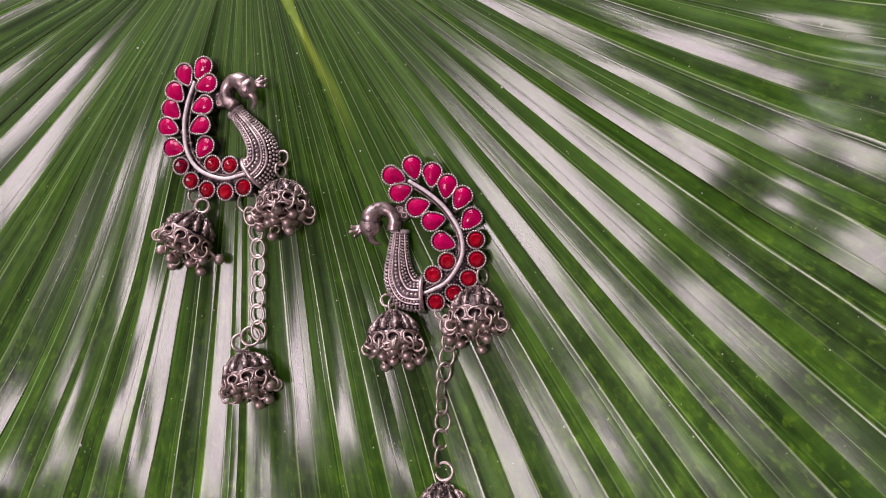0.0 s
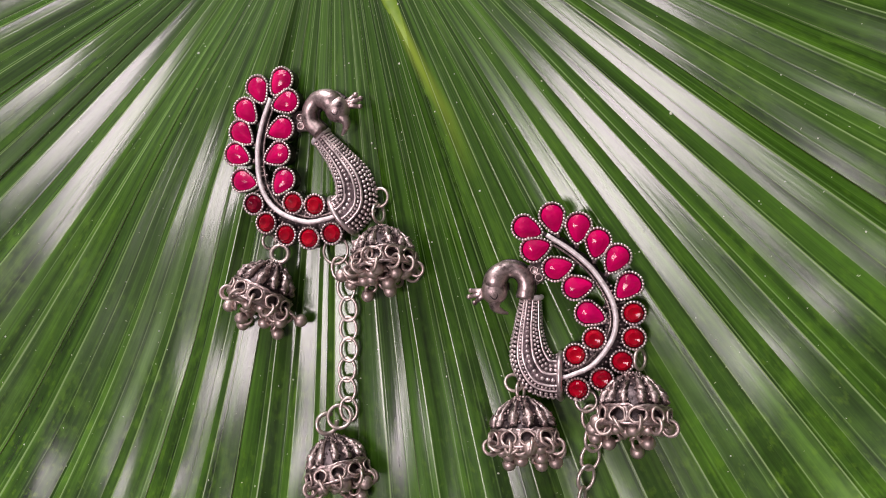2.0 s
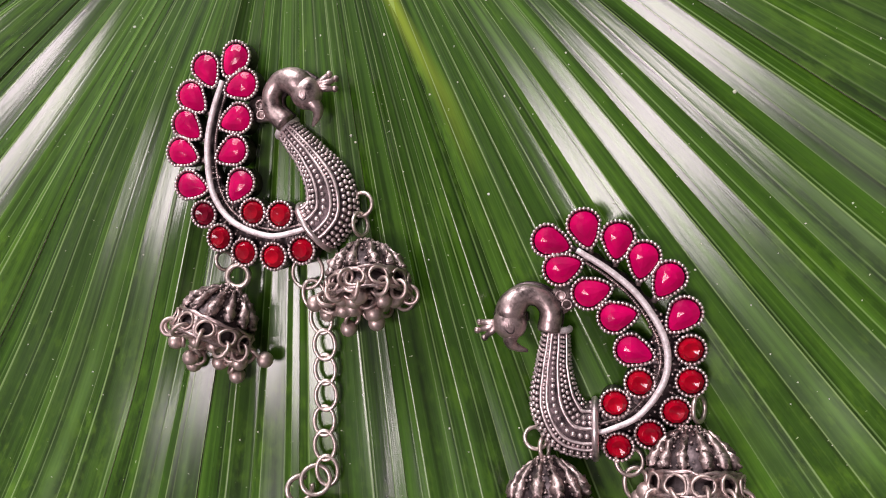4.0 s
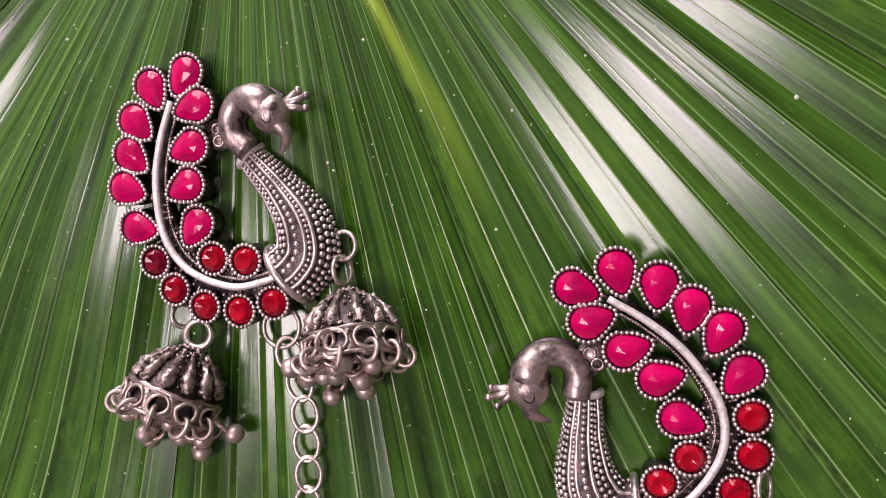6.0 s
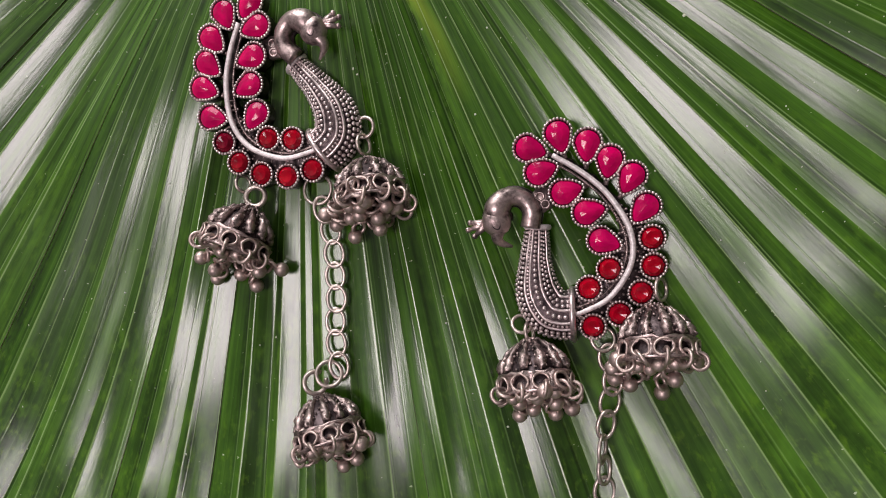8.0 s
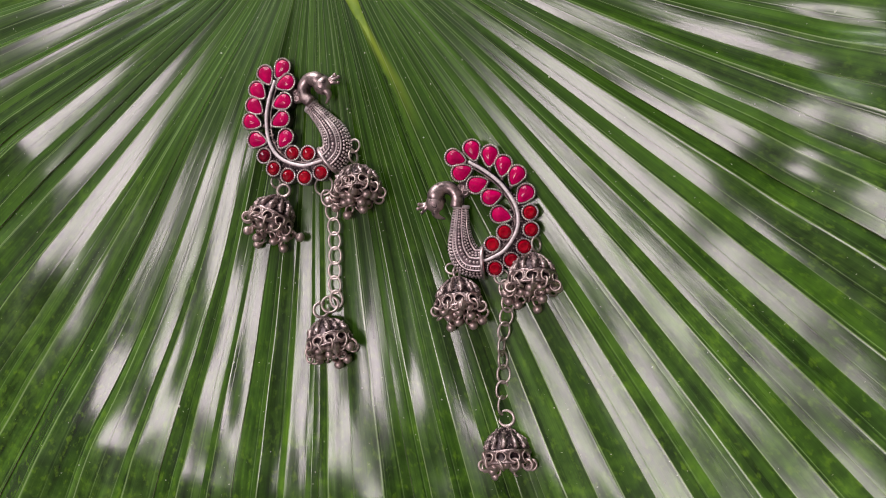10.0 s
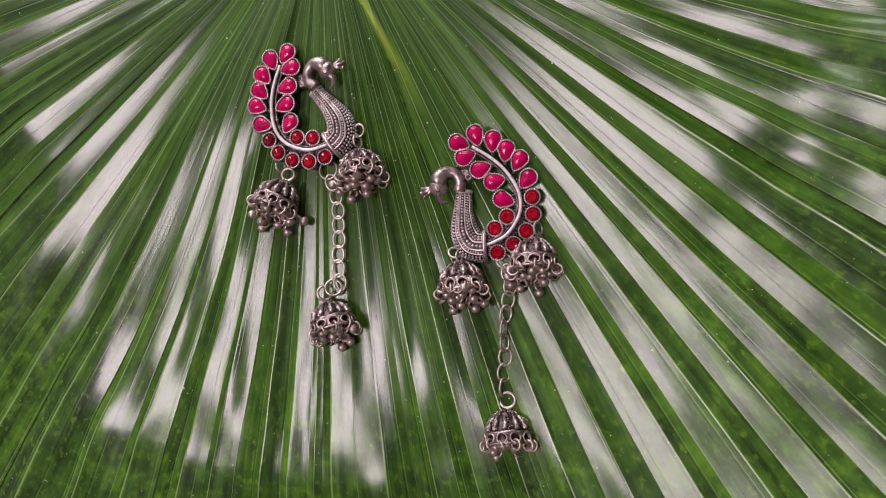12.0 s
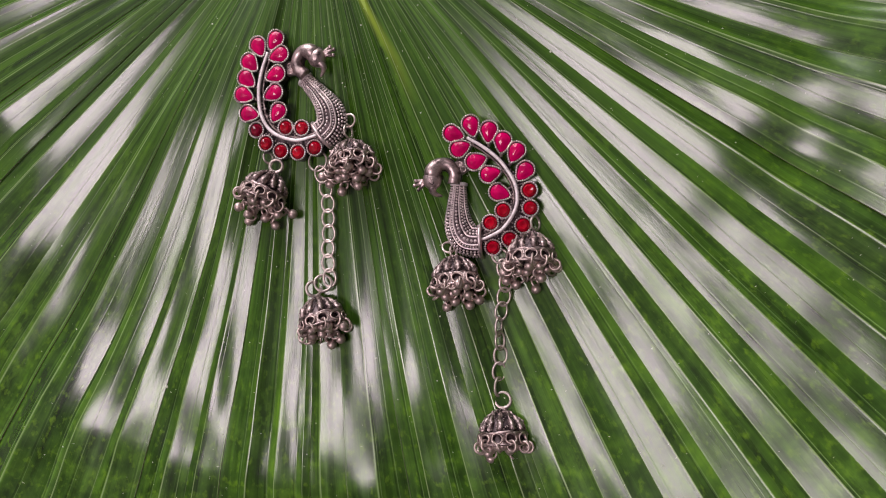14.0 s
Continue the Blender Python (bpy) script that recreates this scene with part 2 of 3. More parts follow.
def tube(path, radius, sides=8, closed=False, flat=1.0):
    """A round bar along points; radius: one number or one for each point; flat: height over width."""
    pts = [Vector(p) for p in path]
    n = len(pts)
    rad = radius if isinstance(radius, (list, tuple)) else [radius] * n
    verts, faces, side = [], [], None
    for i, p in enumerate(pts):
        a, c = (pts[i - 1], pts[(i + 1) % n]) if closed else (pts[max(i - 1, 0)], pts[min(i + 1, n - 1)])
        t = (c - a).normalized()
        if side is None:
            ref = Vector((0, 0, 1)) if abs(t.z) < 0.9 else Vector((1, 0, 0))
            side = t.cross(ref).normalized()
        side = (side - t * side.dot(t)).normalized()
        up = side.cross(t)
        for k in range(sides):
            w = 2 * math.pi * k / sides
            verts.append(p + rad[i] * (math.cos(w) * side + flat * math.sin(w) * up))
    for i in range(n if closed else n - 1):
        j = (i + 1) % n
        for k in range(sides):
            m = (k + 1) % sides
            faces.append((i * sides + k, i * sides + m, j * sides + m, j * sides + k))
    if not closed:
        faces.append(tuple(range(sides - 1, -1, -1)))
        faces.append(tuple((n - 1) * sides + k for k in range(sides)))
    return verts, faces


def smooth_path(pts, per=6):
    """A Catmull-Rom curve through the points."""
    p = [Vector(q) for q in pts]
    p = [2 * p[0] - p[1]] + p + [2 * p[-1] - p[-2]]
    out = []
    for i in range(1, len(p) - 2):
        a, b, c, d = p[i - 1 : i + 3]
        for k in range(per):
            t = k / per
            out.append(0.5 * (2 * b + (c - a) * t + (2 * a - 5 * b + 4 * c - d) * t * t + (3 * b - a - 3 * c + d) * t**3))
    return out + [p[-2]]


def ball(c, r, rings=7, segs=10, stretch=(1, 1, 1)):
    c = Vector(c)
    verts = [c + Vector((0, 0, r * stretch[2]))]
    for i in range(1, rings):
        a = math.pi * i / rings
        for k in range(segs):
            w = 2 * math.pi * k / segs
            verts.append(c + Vector((r * stretch[0] * math.sin(a) * math.cos(w), r * stretch[1] * math.sin(a) * math.sin(w), r * stretch[2] * math.cos(a))))
    verts.append(c - Vector((0, 0, r * stretch[2])))
    faces = [(0, 1 + k, 1 + (k + 1) % segs) for k in range(segs)]
    for i in range(rings - 2):
        for k in range(segs):
            a, b = 1 + i * segs + k, 1 + i * segs + (k + 1) % segs
            faces.append((a, a + segs, b + segs, b))
    last = len(verts) - 1
    base = 1 + (rings - 2) * segs
    faces += [(last, base + (k + 1) % segs, base + k) for k in range(segs)]
    return verts, faces


def ring(c, normal, r, wire, long=1.0, along=None, turns=28, gap=0.0, sides=8):
    """A wire ring or oval link; long: its length over its width, in the direction along; gap: degrees left open."""
    n = Vector(normal).normalized()
    a = Vector(along) if along else n.orthogonal()
    a = (a - n * a.dot(n)).normalized()
    b = n.cross(a)
    span = 2 * math.pi - radians(gap)
    count = turns if not gap else turns + 1
    pts = [Vector(c) + r * long * math.cos(w) * a + r * math.sin(w) * b for w in (radians(gap) / 2 + span * i / turns for i in range(count))]
    return tube(pts, wire, sides, closed=not gap)


def part(name, shape, material, parent=None, label="", place=None, smooth=True, weld=False):
    """One mesh object; place turns design points into world centimetres."""
    verts, faces = shape
    if place:
        verts = [place(Vector(v)) for v in verts]
    me = bpy.data.meshes.new(name)
    origin = Vector(parent["origin"]) if parent and "origin" in parent else Vector((0, 0, 0))
    me.from_pydata([(Vector(v) - origin) * CM for v in verts], [], faces)
    me.polygons.foreach_set("use_smooth", [smooth] * len(me.polygons))
    me.materials.append(material)
    bm = bmesh.new()
    bm.from_mesh(me)
    if weld:
        bmesh.ops.remove_doubles(bm, verts=bm.verts, dist=2e-5)
    bmesh.ops.recalc_face_normals(bm, faces=bm.faces)
    bm.to_mesh(me)
    bm.free()
    ob = new(name, me)
    if parent:
        ob.parent = parent
        ob["origin"] = tuple(origin)
    if label:
        ob["label"] = label
    return ob


def box(x0, x1, y0, y1, z0, z1):
    v = [(x, y, z) for x in (x0, x1) for y in (y0, y1) for z in (z0, z1)]
    return v, [(0, 1, 3, 2), (4, 6, 7, 5), (0, 4, 5, 1), (2, 3, 7, 6), (0, 2, 6, 4), (1, 5, 7, 3)]


# ---- the room round the table ----
def structure(name, shape, material, label):
    return tagged(part(name, shape, material, smooth=False), label, name.split("_")[0], kind="structure")


structure("floor", box(-200, 200, -200, 200, -77, -75), TILE, "plain floor of the room under the table")
structure("wall_north", joined(box(-200, -157, 200, 210, -75, 165), box(-3, 200, 200, 210, -75, 165), box(-157, -3, 200, 210, -75, 28), box(-157, -3, 200, 210, 162, 165)),
          PAINT, "plain painted wall with a window opening")
structure("wall_south", box(-200, 200, -210, -200, -75, 165), PAINT, "plain painted wall of the room")
structure("wall_east", box(200, 210, -200, 200, -75, 165), PAINT, "plain painted wall of the room")
structure("wall_west", box(-210, -200, -200, 200, -75, 165), PAINT, "plain painted wall of the room")
window = tagged(new("window_1"), "white framed window in the painted wall", "window", kind="structure")
window["origin"] = (0.0, 0.0, 0.0)
for x0, x1, z0, z1 in ((-157, -152, 28, 162), (-8, -3, 28, 162), (-152, -8, 28, 33), (-152, -8, 157, 162), (-82, -78, 33, 157)):
    part("window_frame", box(x0, x1, 203, 208, z0, z1), WHITE, window, smooth=False)
structure("ceiling", box(-200, 200, -200, 200, 165, 170), WHITE, "plain grey ceiling of the room")

fixture = new("ceiling_light")
fixture.location = (LAMP.x, LAMP.y, 1.65)
fixture["origin"] = (LAMP.x * 100, LAMP.y * 100, 165.0)
tagged(fixture, "square grey-framed ceiling light panel, switched on", "ceiling light")
lx, ly = LAMP.x * 100, LAMP.y * 100
part("housing", box(lx - 31, lx + 31, ly - 31, ly + 31, 160, 165), WHITE, fixture, smooth=False)
part("rim", joined(box(lx - 32, lx + 32, ly - 32, ly - 29, 158, 160), box(lx - 32, lx + 32, ly + 29, ly + 32, 158, 160),
                   box(lx - 32, lx - 29, ly - 29, ly + 29, 158, 160), box(lx + 29, lx + 32, ly - 29, ly + 29, 158, 160)), WHITE, fixture, smooth=False)

table = new("table")
table.location = (0.02, -0.02, -0.75)
table["origin"] = (2.0, -2.0, -75.0)
tagged(table, "pale table under the palm leaf", "table")
part("tabletop", box(-58, 62, -47, 43, -4.6, -1.3), TABLE, table, smooth=False)
for tx in (-53, 53):
    for ty in (-43, 35):
        part("leg", tube([(tx + 2, ty, -75), (tx + 2, ty, -4.6)], 2.4, 12), TABLE, table)

# ---- the palm leaf ----
HUB = Vector((0.03, 8.1, 0.0))


# folds in degrees from straight down, growing to the right: valley, ridge, valley, and the steepness of the wider face
LEFT_FOLDS = [
    (-66.8, -65.4, -61.0, 0.19), (-61.0, -59.4, -57.0, 0.10), (-57.0, -55.2, -51.8, 0.20), (-51.8, -50.4, -48.4, 0.08), (-48.4, -46.3, -43.1, 0.20),
    (-43.1, -40.9, -37.1, 0.21), (-37.1, -33.6, -30.6, 0.05), (-30.6, -28.3, -24.4, 0.11), (-24.4, -23.4, -19.9, 0.09), (-19.9, -18.8, -15.9, 0.10),
    (-15.9, -13.4, -11.2, 0.18), (-11.2, -10.4, -8.0, 0.13), (-8.0, -5.2, -3.2, 0.20), (-3.2, -2.4, -0.3, 0.16), (-0.3, 0.3, 1.0, 0.16), (1.0, 2.0, 4.5, 0.085),
]
RIGHT_FOLDS = [
    (4.5, 7.4, 10.0, 0.10), (10.0, 11.8, 13.9, 0.22), (13.9, 15.8, 18.0, 0.22), (18.0, 20.2, 22.0, 0.21), (22.0, 23.8, 26.1, 0.13), (26.1, 28.0, 30.1, 0.14),
    (30.1, 32.5, 34.2, 0.15), (34.2, 36.5, 38.3, 0.17), (38.3, 40.3, 41.9, 0.20), (41.9, 44.3, 46.3, 0.21), (46.3, 48.8, 50.8, 0.23), (50.8, 53.8, 55.6, 0.26),
    (55.6, 58.6, 60.5, 0.12), (60.5, 64.0, 66.0, 0.17),
]


def fold_angles():
    outer_left = [(-66.8 - 5 * k, -65.2 - 5 * k, -61.8 - 5 * k, 0.24) for k in range(12, 0, -1)]
    outer_right = [(66.0 + 4.8 * k, 69.0 + 4.8 * k, 70.8 + 4.8 * k, 0.16) for k in range(13)]
    return outer_left + LEFT_FOLDS + RIGHT_FOLDS + outer_right


def blend_step(a, b, x):
    t = min(max((x - a) / (b - a), 0.0), 1.0)
    return t * t * (3 - 2 * t)


def leaf_height(theta, r, across, tall):
    """Height of the blade: pleats that deepen outwards, and waves towards the rim. across: 0 valley to 1 ridge."""
    tall = tall * r * (0.45 + 0.55 * blend_step(3, 7.5, r))
    # near the middle of the fan the pleats are sharper close in
    central = blend_step(-3.6, -3.2, theta) * (1 - blend_step(4.5, 5.0, theta))
    sharper = 1.1 * (1 - central) + central * (0.55 * blend_step(0.3, 1.0, theta) - 0.25)
    tall *= 1 + sharper * (1 - blend_step(9, 13, r)) * blend_step(-17, -13, theta) * (1 - blend_step(31, 34, theta))
    # the pleats slacken and tighten along their length
    calm = blend_step(13, 19, theta) * (1 - blend_step(50, 60, theta))
    tall *= 1 + blend_step(7, 12, r) * ((1 - calm) * 0.55 * noise.noise((theta * 0.11, r * 0.34, 5.5)) + calm * 0.50 * noise.noise((theta * 0.21, r * 0.13, 5.5)))
    # each face is hollow: steep at the ridge, easing towards the valley
    hollow = 0.12 + 0.30 * blend_step(16, 30, -theta)
    rounded = across * (1 - hollow) + hollow * across * across
    z = tall * (rounded - 0.5)
    n1 = noise.noise((theta * 0.07, r * 0.16, 3.1))
    n2 = noise.noise((theta * 0.30, r * 0.33, 7.7))
    n3 = noise.noise((theta * 0.9, r * 0.55, 1.7))
    far = blend_step(10, 21, r)
    right = blend_step(22, 32, theta)
    wild = 1 + 1.1 * blend_step(42, 60, theta)
    z += n1 * (0.08 + (0.40 - 0.24 * right) * far) + wild * (1 - 0.55 * calm) * (n2 * (0.015 + 0.12 * far) + n3 * (0.004 + 0.035 * far))
    # soft buckles that cross the pleats on the outer right
    z += 0.055 * math.sin(r * 1.5 + theta * 0.10 + 2.6 * noise.noise((theta * 0.05, r * 0.12, 9.2))) * blend_step(12, 17, r) * blend_step(30, 46, theta)
    # the right side of the fan curls up towards its rim
    z += 0.0128 * max(min(r, 27) - 12.3 + 2.4 * blend_step(35, 65, theta), 0) ** 2 * blend_step(12, 30, theta) * (1 + 0.6 * blend_step(52, 70, theta))
    z += 0.006 * max(min(r, 19) - 11, 0) ** 2 * blend_step(-34, -27, theta) * (1 - blend_step(6, 12, theta))
    z += 0.24 * blend_step(2.5, 7, r) * (1 - blend_step(7.5, 12.5, r)) * blend_step(-36, -30, theta) * (1 - blend_step(-17, -11, theta))
    # the left side lifts evenly towards its rim
    z += 0.105 * (min(r, 15.5 - 2.5 * blend_step(38, 48, -theta)) - 8) * blend_step(1.5, 6, r) * blend_step(24, 62, -theta)
    return z - 0.02


leaf = new("palm_leaf")
leaf.location = HUB * CM
leaf["origin"] = tuple(HUB)
tagged(leaf, "large glossy green pleated fan palm leaf laid flat on the table", "palm leaf")


def leaf_segment(v0, top, v1, steep, tip):
    rows, verts, faces, uvs, marks = 150, [], [], [], []
    steps = (0.0, 0.05, 0.27, 0.5, 0.75, 0.94)
    shares = steps + (1.0,) + steps[::-1]
    mid = len(steps)
    cols = [v0 + (top - v0) * q if k <= mid else v1 + (top - v1) * q for k, q in enumerate(shares)]
    for i in range(rows):
        r = 0.6 + (tip - 0.6) * (i / (rows - 1))
        close = blend_step(0.72 * tip, tip, r)
        for k, th in enumerate(cols):
            across = shares[k]
            a = radians(top + (th - top) * (1 - 0.93 * close))
            z = leaf_height(th, r, across, steep * radians(max(top - v0, v1 - top))) - 0.8 * close * 0.3
            verts.append((HUB.x + r * math.sin(a), HUB.y - r * math.cos(a), z))
            uvs.append((th, r))
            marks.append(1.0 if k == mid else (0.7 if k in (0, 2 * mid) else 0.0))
    w = len(cols)
    for i in range(rows - 1):
        for k in range(w - 1):
            faces.append((i * w + k, i * w + k + 1, (i + 1) * w + k + 1, (i + 1) * w + k))
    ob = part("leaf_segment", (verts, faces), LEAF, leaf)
    me = ob.data
    layer = me.uv_layers.new(name="UVMap")
    for loop in me.loops:
        layer.data[loop.index].uv = uvs[loop.vertex_index]
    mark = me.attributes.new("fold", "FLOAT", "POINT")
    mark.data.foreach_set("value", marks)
    return ob


for v0, top, v1, steep in fold_angles():
    tip = 37.0 - 12.0 * blend_step(50, 88, top) - 9.0 * blend_step(60, 95, -top) + 0.8 * math.sin(top * 1.7)
    leaf_segment(v0, top, v1, steep, tip)


def leaf_surface(x, y):
    """Height of the blade over a place in the plan."""
    dx, dy = x - HUB.x, HUB.y - y
    theta, r = math.degrees(math.atan2(dx, dy)), math.hypot(dx, dy)
    for v0, top, v1, steep in fold_angles():
        if v0 <= theta < v1:
            across = (theta - v0) / (top - v0) if theta < top else (v1 - theta) / (v1 - top)
            return leaf_height(theta, r, across, steep * radians(max(top - v0, v1 - top)))
    return 0.0


def dust():
    """Pale specks and flakes that lie on the blade."""
    rnd = random.Random(11)
    bits = [(1.12, 1.41, 0.04), (1.20, 1.30, 0.02), (-4.57, -8.11, 0.05), (9.19, -6.45, 0.04), (-3.29, 3.45, 0.035), (-3.10, 3.60, 0.02), (7.35, 2.1, 0.03), (3.0, 2.3, 0.02)]
    for _ in range(420):
        a, r = radians(rnd.uniform(-75, 75)), 3.5 + 18 * rnd.random() ** 0.8
        bits.append((HUB.x + r * math.sin(a), HUB.y - r * math.cos(a), rnd.choice((0.009, 0.011, 0.014, 0.02))))
    shapes = [ball((x, y, leaf_surface(x, y) + 0.2 * q), q, 4, 6, (rnd.uniform(0.6, 1.3), rnd.uniform(0.6, 1.3), 0.35)) for x, y, q in bits]
    return tagged(part("dust", joined(*shapes), DUST), "pale dust specks scattered over the palm leaf", "dust", kind="stuff")


def on_leaf(theta, r, z):
    a = radians(theta)
    return Vector((HUB.x + r * math.sin(a), HUB.y - r * math.cos(a), z))


part("costa", tube([on_leaf(19.8 + 1.30 * (min(r, 6.6) - 3.0), r, 0.01 - 0.030 * max(r - 3, 0)) for r in (0.3, 1.5, 3, 4.0, 4.8, 5.4, 6.0, 6.6)], [0.42, 0.34, 0.23, 0.16, 0.11, 0.075, 0.045, 0.015], 10, flat=0.32),
     COSTA, leaf, "yellow-green tapering midrib")
part("petiole", tube([on_leaf(180, r, 0.1) for r in (14, 8, 3, 0.0)] + [on_leaf(25, 0.8, 0.0)], [0.5, 0.5, 0.55, 0.6, 0.4], 12, flat=0.7), COSTA, leaf, "pale green leaf stalk")

dust()

# ---- earrings: the peacock, in its own plane; x, y across, z up from the leaf ----
TEARS = [(-0.91, 2.67, -121), (-1.44, 2.50, -64), (-1.71, 2.02, -45), (-1.81, 1.53, -40), (-1.90, 1.05, -20), (-1.72, 0.47, -10),
         (-0.78, 2.23, -160), (-0.88, 1.64, -157), (-0.95, 1.08, -153), (-0.79, 0.48, -120)]
ROUNDS = [(-1.48, -0.03), (-1.16, -0.44), (-0.67, -0.68), (-0.11, -0.73), (0.42, -0.60), (-0.52, 0.03), (0.0, 0.0)]
STEM = [(-1.13, 2.32), (-1.32, 1.72), (-1.40, 1.08), (-1.27, 0.34), (-0.87, -0.15), (-0.20, -0.37), (0.32, -0.28), (0.54, -0.19)]
NECK = [(0.07, 1.58, 0.34), (-0.16, 1.80, 0.35), (-0.19, 2.08, 0.36), (-0.02, 2.28, 0.38), (0.24, 2.28, 0.40), (0.43, 2.13, 0.39)]
BODY = [(-0.02, 1.52), (0.22, 1.27), (0.45, 1.03), (0.78, 0.59), (0.88, 0.17), (0.76, -0.06), (0.58, -0.21)]
BODY_R = [0.21, 0.255, 0.30, 0.42, 0.47, 0.475, 0.47]


def tear_outline(length, width, count):
    """Blunt end at -x, point at +x, about the stone's middle."""
    out = []
    for i in range(count):
        w = 2 * math.pi * i / count
        x = -math.cos(w)
        taper = 1 - 0.32 * (x + 1) / 2 - 0.17 * max(x, 0) ** 2
        out.append((0.5 * length * x, 0.56 * width * math.sin(w) * taper * (1.12 if x < 0 else 1.0)))
    return out


def turned(points, x, y, degrees):
    c, s = math.cos(radians(degrees)), math.sin(radians(degrees))
    return [(x + c * px - s * py, y + s * px + c * py) for px, py in points]


def facet_stone(outline, mid, z0, levels):
    """A cut stone: rings drawn in towards the middle, level by level, closed by a flat table."""
    n = len(outline)
    verts, faces = [], []
    for j, (shrink, z) in enumerate(levels):
        for i in range(n):
            k = (i + 0.5 * (j % 2)) % n
            a, b = outline[int(k) % n], outline[(int(k) + 1) % n]
            f = k - int(k)
            px, py = a[0] * (1 - f) + b[0] * f, a[1] * (1 - f) + b[1] * f
            verts.append((mid[0] + (px - mid[0]) * shrink, mid[1] + (py - mid[1]) * shrink, z0 + z))
    for j in range(len(levels) - 1):
        for i in range(n):
            a, b, c, d = j * n + i, j * n + (i + 1) % n, (j + 1) * n + i, (j + 1) * n + (i + 1) % n
            if j % 2 == 0:
                faces += [(a, b, c), (b, d, c)]
            else:
                faces += [(a, d, c), (a, b, d)]
    faces.append(tuple((len(levels) - 1) * n + i for i in range(n)))
    return verts, faces


def pear_stone(outline, peak, z0):
    """A cut pear-shaped stone: smooth girdle, large kite facets, and a low roof of facets that meet off the middle."""
    n = len(outline)
    draw = lambda p, q: (peak[0] + (p[0] - peak[0]) * q, peak[1] + (p[1] - peak[1]) * q)
    verts = [(*p, z0) for p in outline] + [(*draw(p, 0.94), z0 + 0.055) for p in outline]
    verts += [(*draw(outline[2 * i + 1], 0.50), z0 + 0.108) for i in range(n // 2)] + [(*peak, z0 + 0.130)]
    faces = [(i, (i + 1) % n, n + (i + 1) % n, n + i) for i in range(n)]
    for i in range(n // 2):
        a, b, c, d, e = n + 2 * i, n + 2 * i + 1, n + (2 * i + 2) % n, 2 * n + i, 2 * n + (i + 1) % (n // 2)
        faces += [(a, b, d), (b, c, d), (c, e, d), (d, e, 2 * n + n // 2)]
    return verts, faces


def cup(outline, mid, z0, z1, lip):
    """The wall of a setting: a closed foot, the wall, and a lip turned in over the stone."""
    n = len(outline)
    grow = lambda s, z: [(mid[0] + (p[0] - mid[0]) * s, mid[1] + (p[1] - mid[1]) * s, z) for p in outline]
    verts = grow(1.0, z0) + grow(1.03, z1 - 0.03) + grow(1.0, z1) + grow(lip, z1 - 0.03) + grow(lip * 0.97, z1 - 0.10)
    faces = [tuple(range(n - 1, -1, -1)), tuple(4 * n + i for i in range(n))]
    for j in range(4):
        faces += [(j * n + i, j * n + (i + 1) % n, (j + 1) * n + (i + 1) % n, (j + 1) * n + i) for i in range(n)]
    return verts, faces


def beaded(outline, mid, grow, z, r, gap):
    """Small beads set side by side along an outline."""
    pts = [Vector((mid[0] + (p[0] - mid[0]) * grow, mid[1] + (p[1] - mid[1]) * grow, z)) for p in outline]
    total = sum((pts[i] - pts[i - 1]).length for i in range(len(pts)))
    count = max(int(total / gap), 8)
    out, walked, want = [], 0.0, 0.0
    for i in range(len(pts)):
        a, b = pts[i], pts[(i + 1) % len(pts)]
        step = (b - a).length
        while want <= walked + step and len(out) < count:
            out.append(ball(a.lerp(b, (want - walked) / step), r, 5, 7))
            want += total / count
        walked += step
    return joined(*out)


def setting(earring, outline, mid, z0, z1, stone, stone_material, place):
    cup_ob = part("setting", cup(outline, mid, z0, z1, 0.86), BLACKENED, earring, "dark setting cup with a beaded silver edge", place)
    part("beaded_edge", beaded(outline, mid, 0.965, z1 - 0.005, 0.034, 0.066), POLISHED, cup_ob, "row of small bright beads", place)
    part("stone", stone, stone_material, cup_ob, "", place, smooth=False)
    return cup_ob


def strip_plate(path, widths, z0, z1):
    """A flat plate that follows a curve."""
    pts = [Vector((*p, 0)) if len(p) == 2 else Vector(p) for p in path]
    verts, faces, n = [], [], len(pts)
    for i, p in enumerate(pts):
        t = (pts[min(i + 1, n - 1)] - pts[max(i - 1, 0)]).normalized()
        s = Vector((-t.y, t.x, 0)) * widths[i]
        for q, z in ((p + s, z0), (p - s, z0), (p - s * 0.94, z1), (p + s * 0.94, z1)):
            verts.append((q.x, q.y, z))
    for i in range(n - 1):
        for k in range(4):
            m = (k + 1) % 4
            faces.append((4 * i + k, 4 * i + m, 4 * i + 4 + m, 4 * i + 4 + k))
    faces += [(0, 1, 2, 3), (4 * n - 1, 4 * n - 2, 4 * n - 3, 4 * n - 4)]
    return verts, faces


def body_frame():
    path = smooth_path([(x, y, 0) for x, y in BODY], 8)
    rad = [v.x for v in smooth_path([(r, 0, 0) for r in BODY_R], 8)]
    return path, rad


def body_point(path, rad, i, phi, lift=1.0):
    """A point on the body: phi from -90 (one flank) over 0 (top) to 90 (the other)."""
    n = len(path)
    t = (path[min(i + 1, n - 1)] - path[max(i - 1, 0)]).normalized()
    s = Vector((-t.y, t.x, 0))
    w = radians(phi)
    return path[i] + s * rad[i] * lift * math.sin(w) + Vector((0, 0, 0.10 + 0.92 * rad[i] * lift * math.cos(w)))


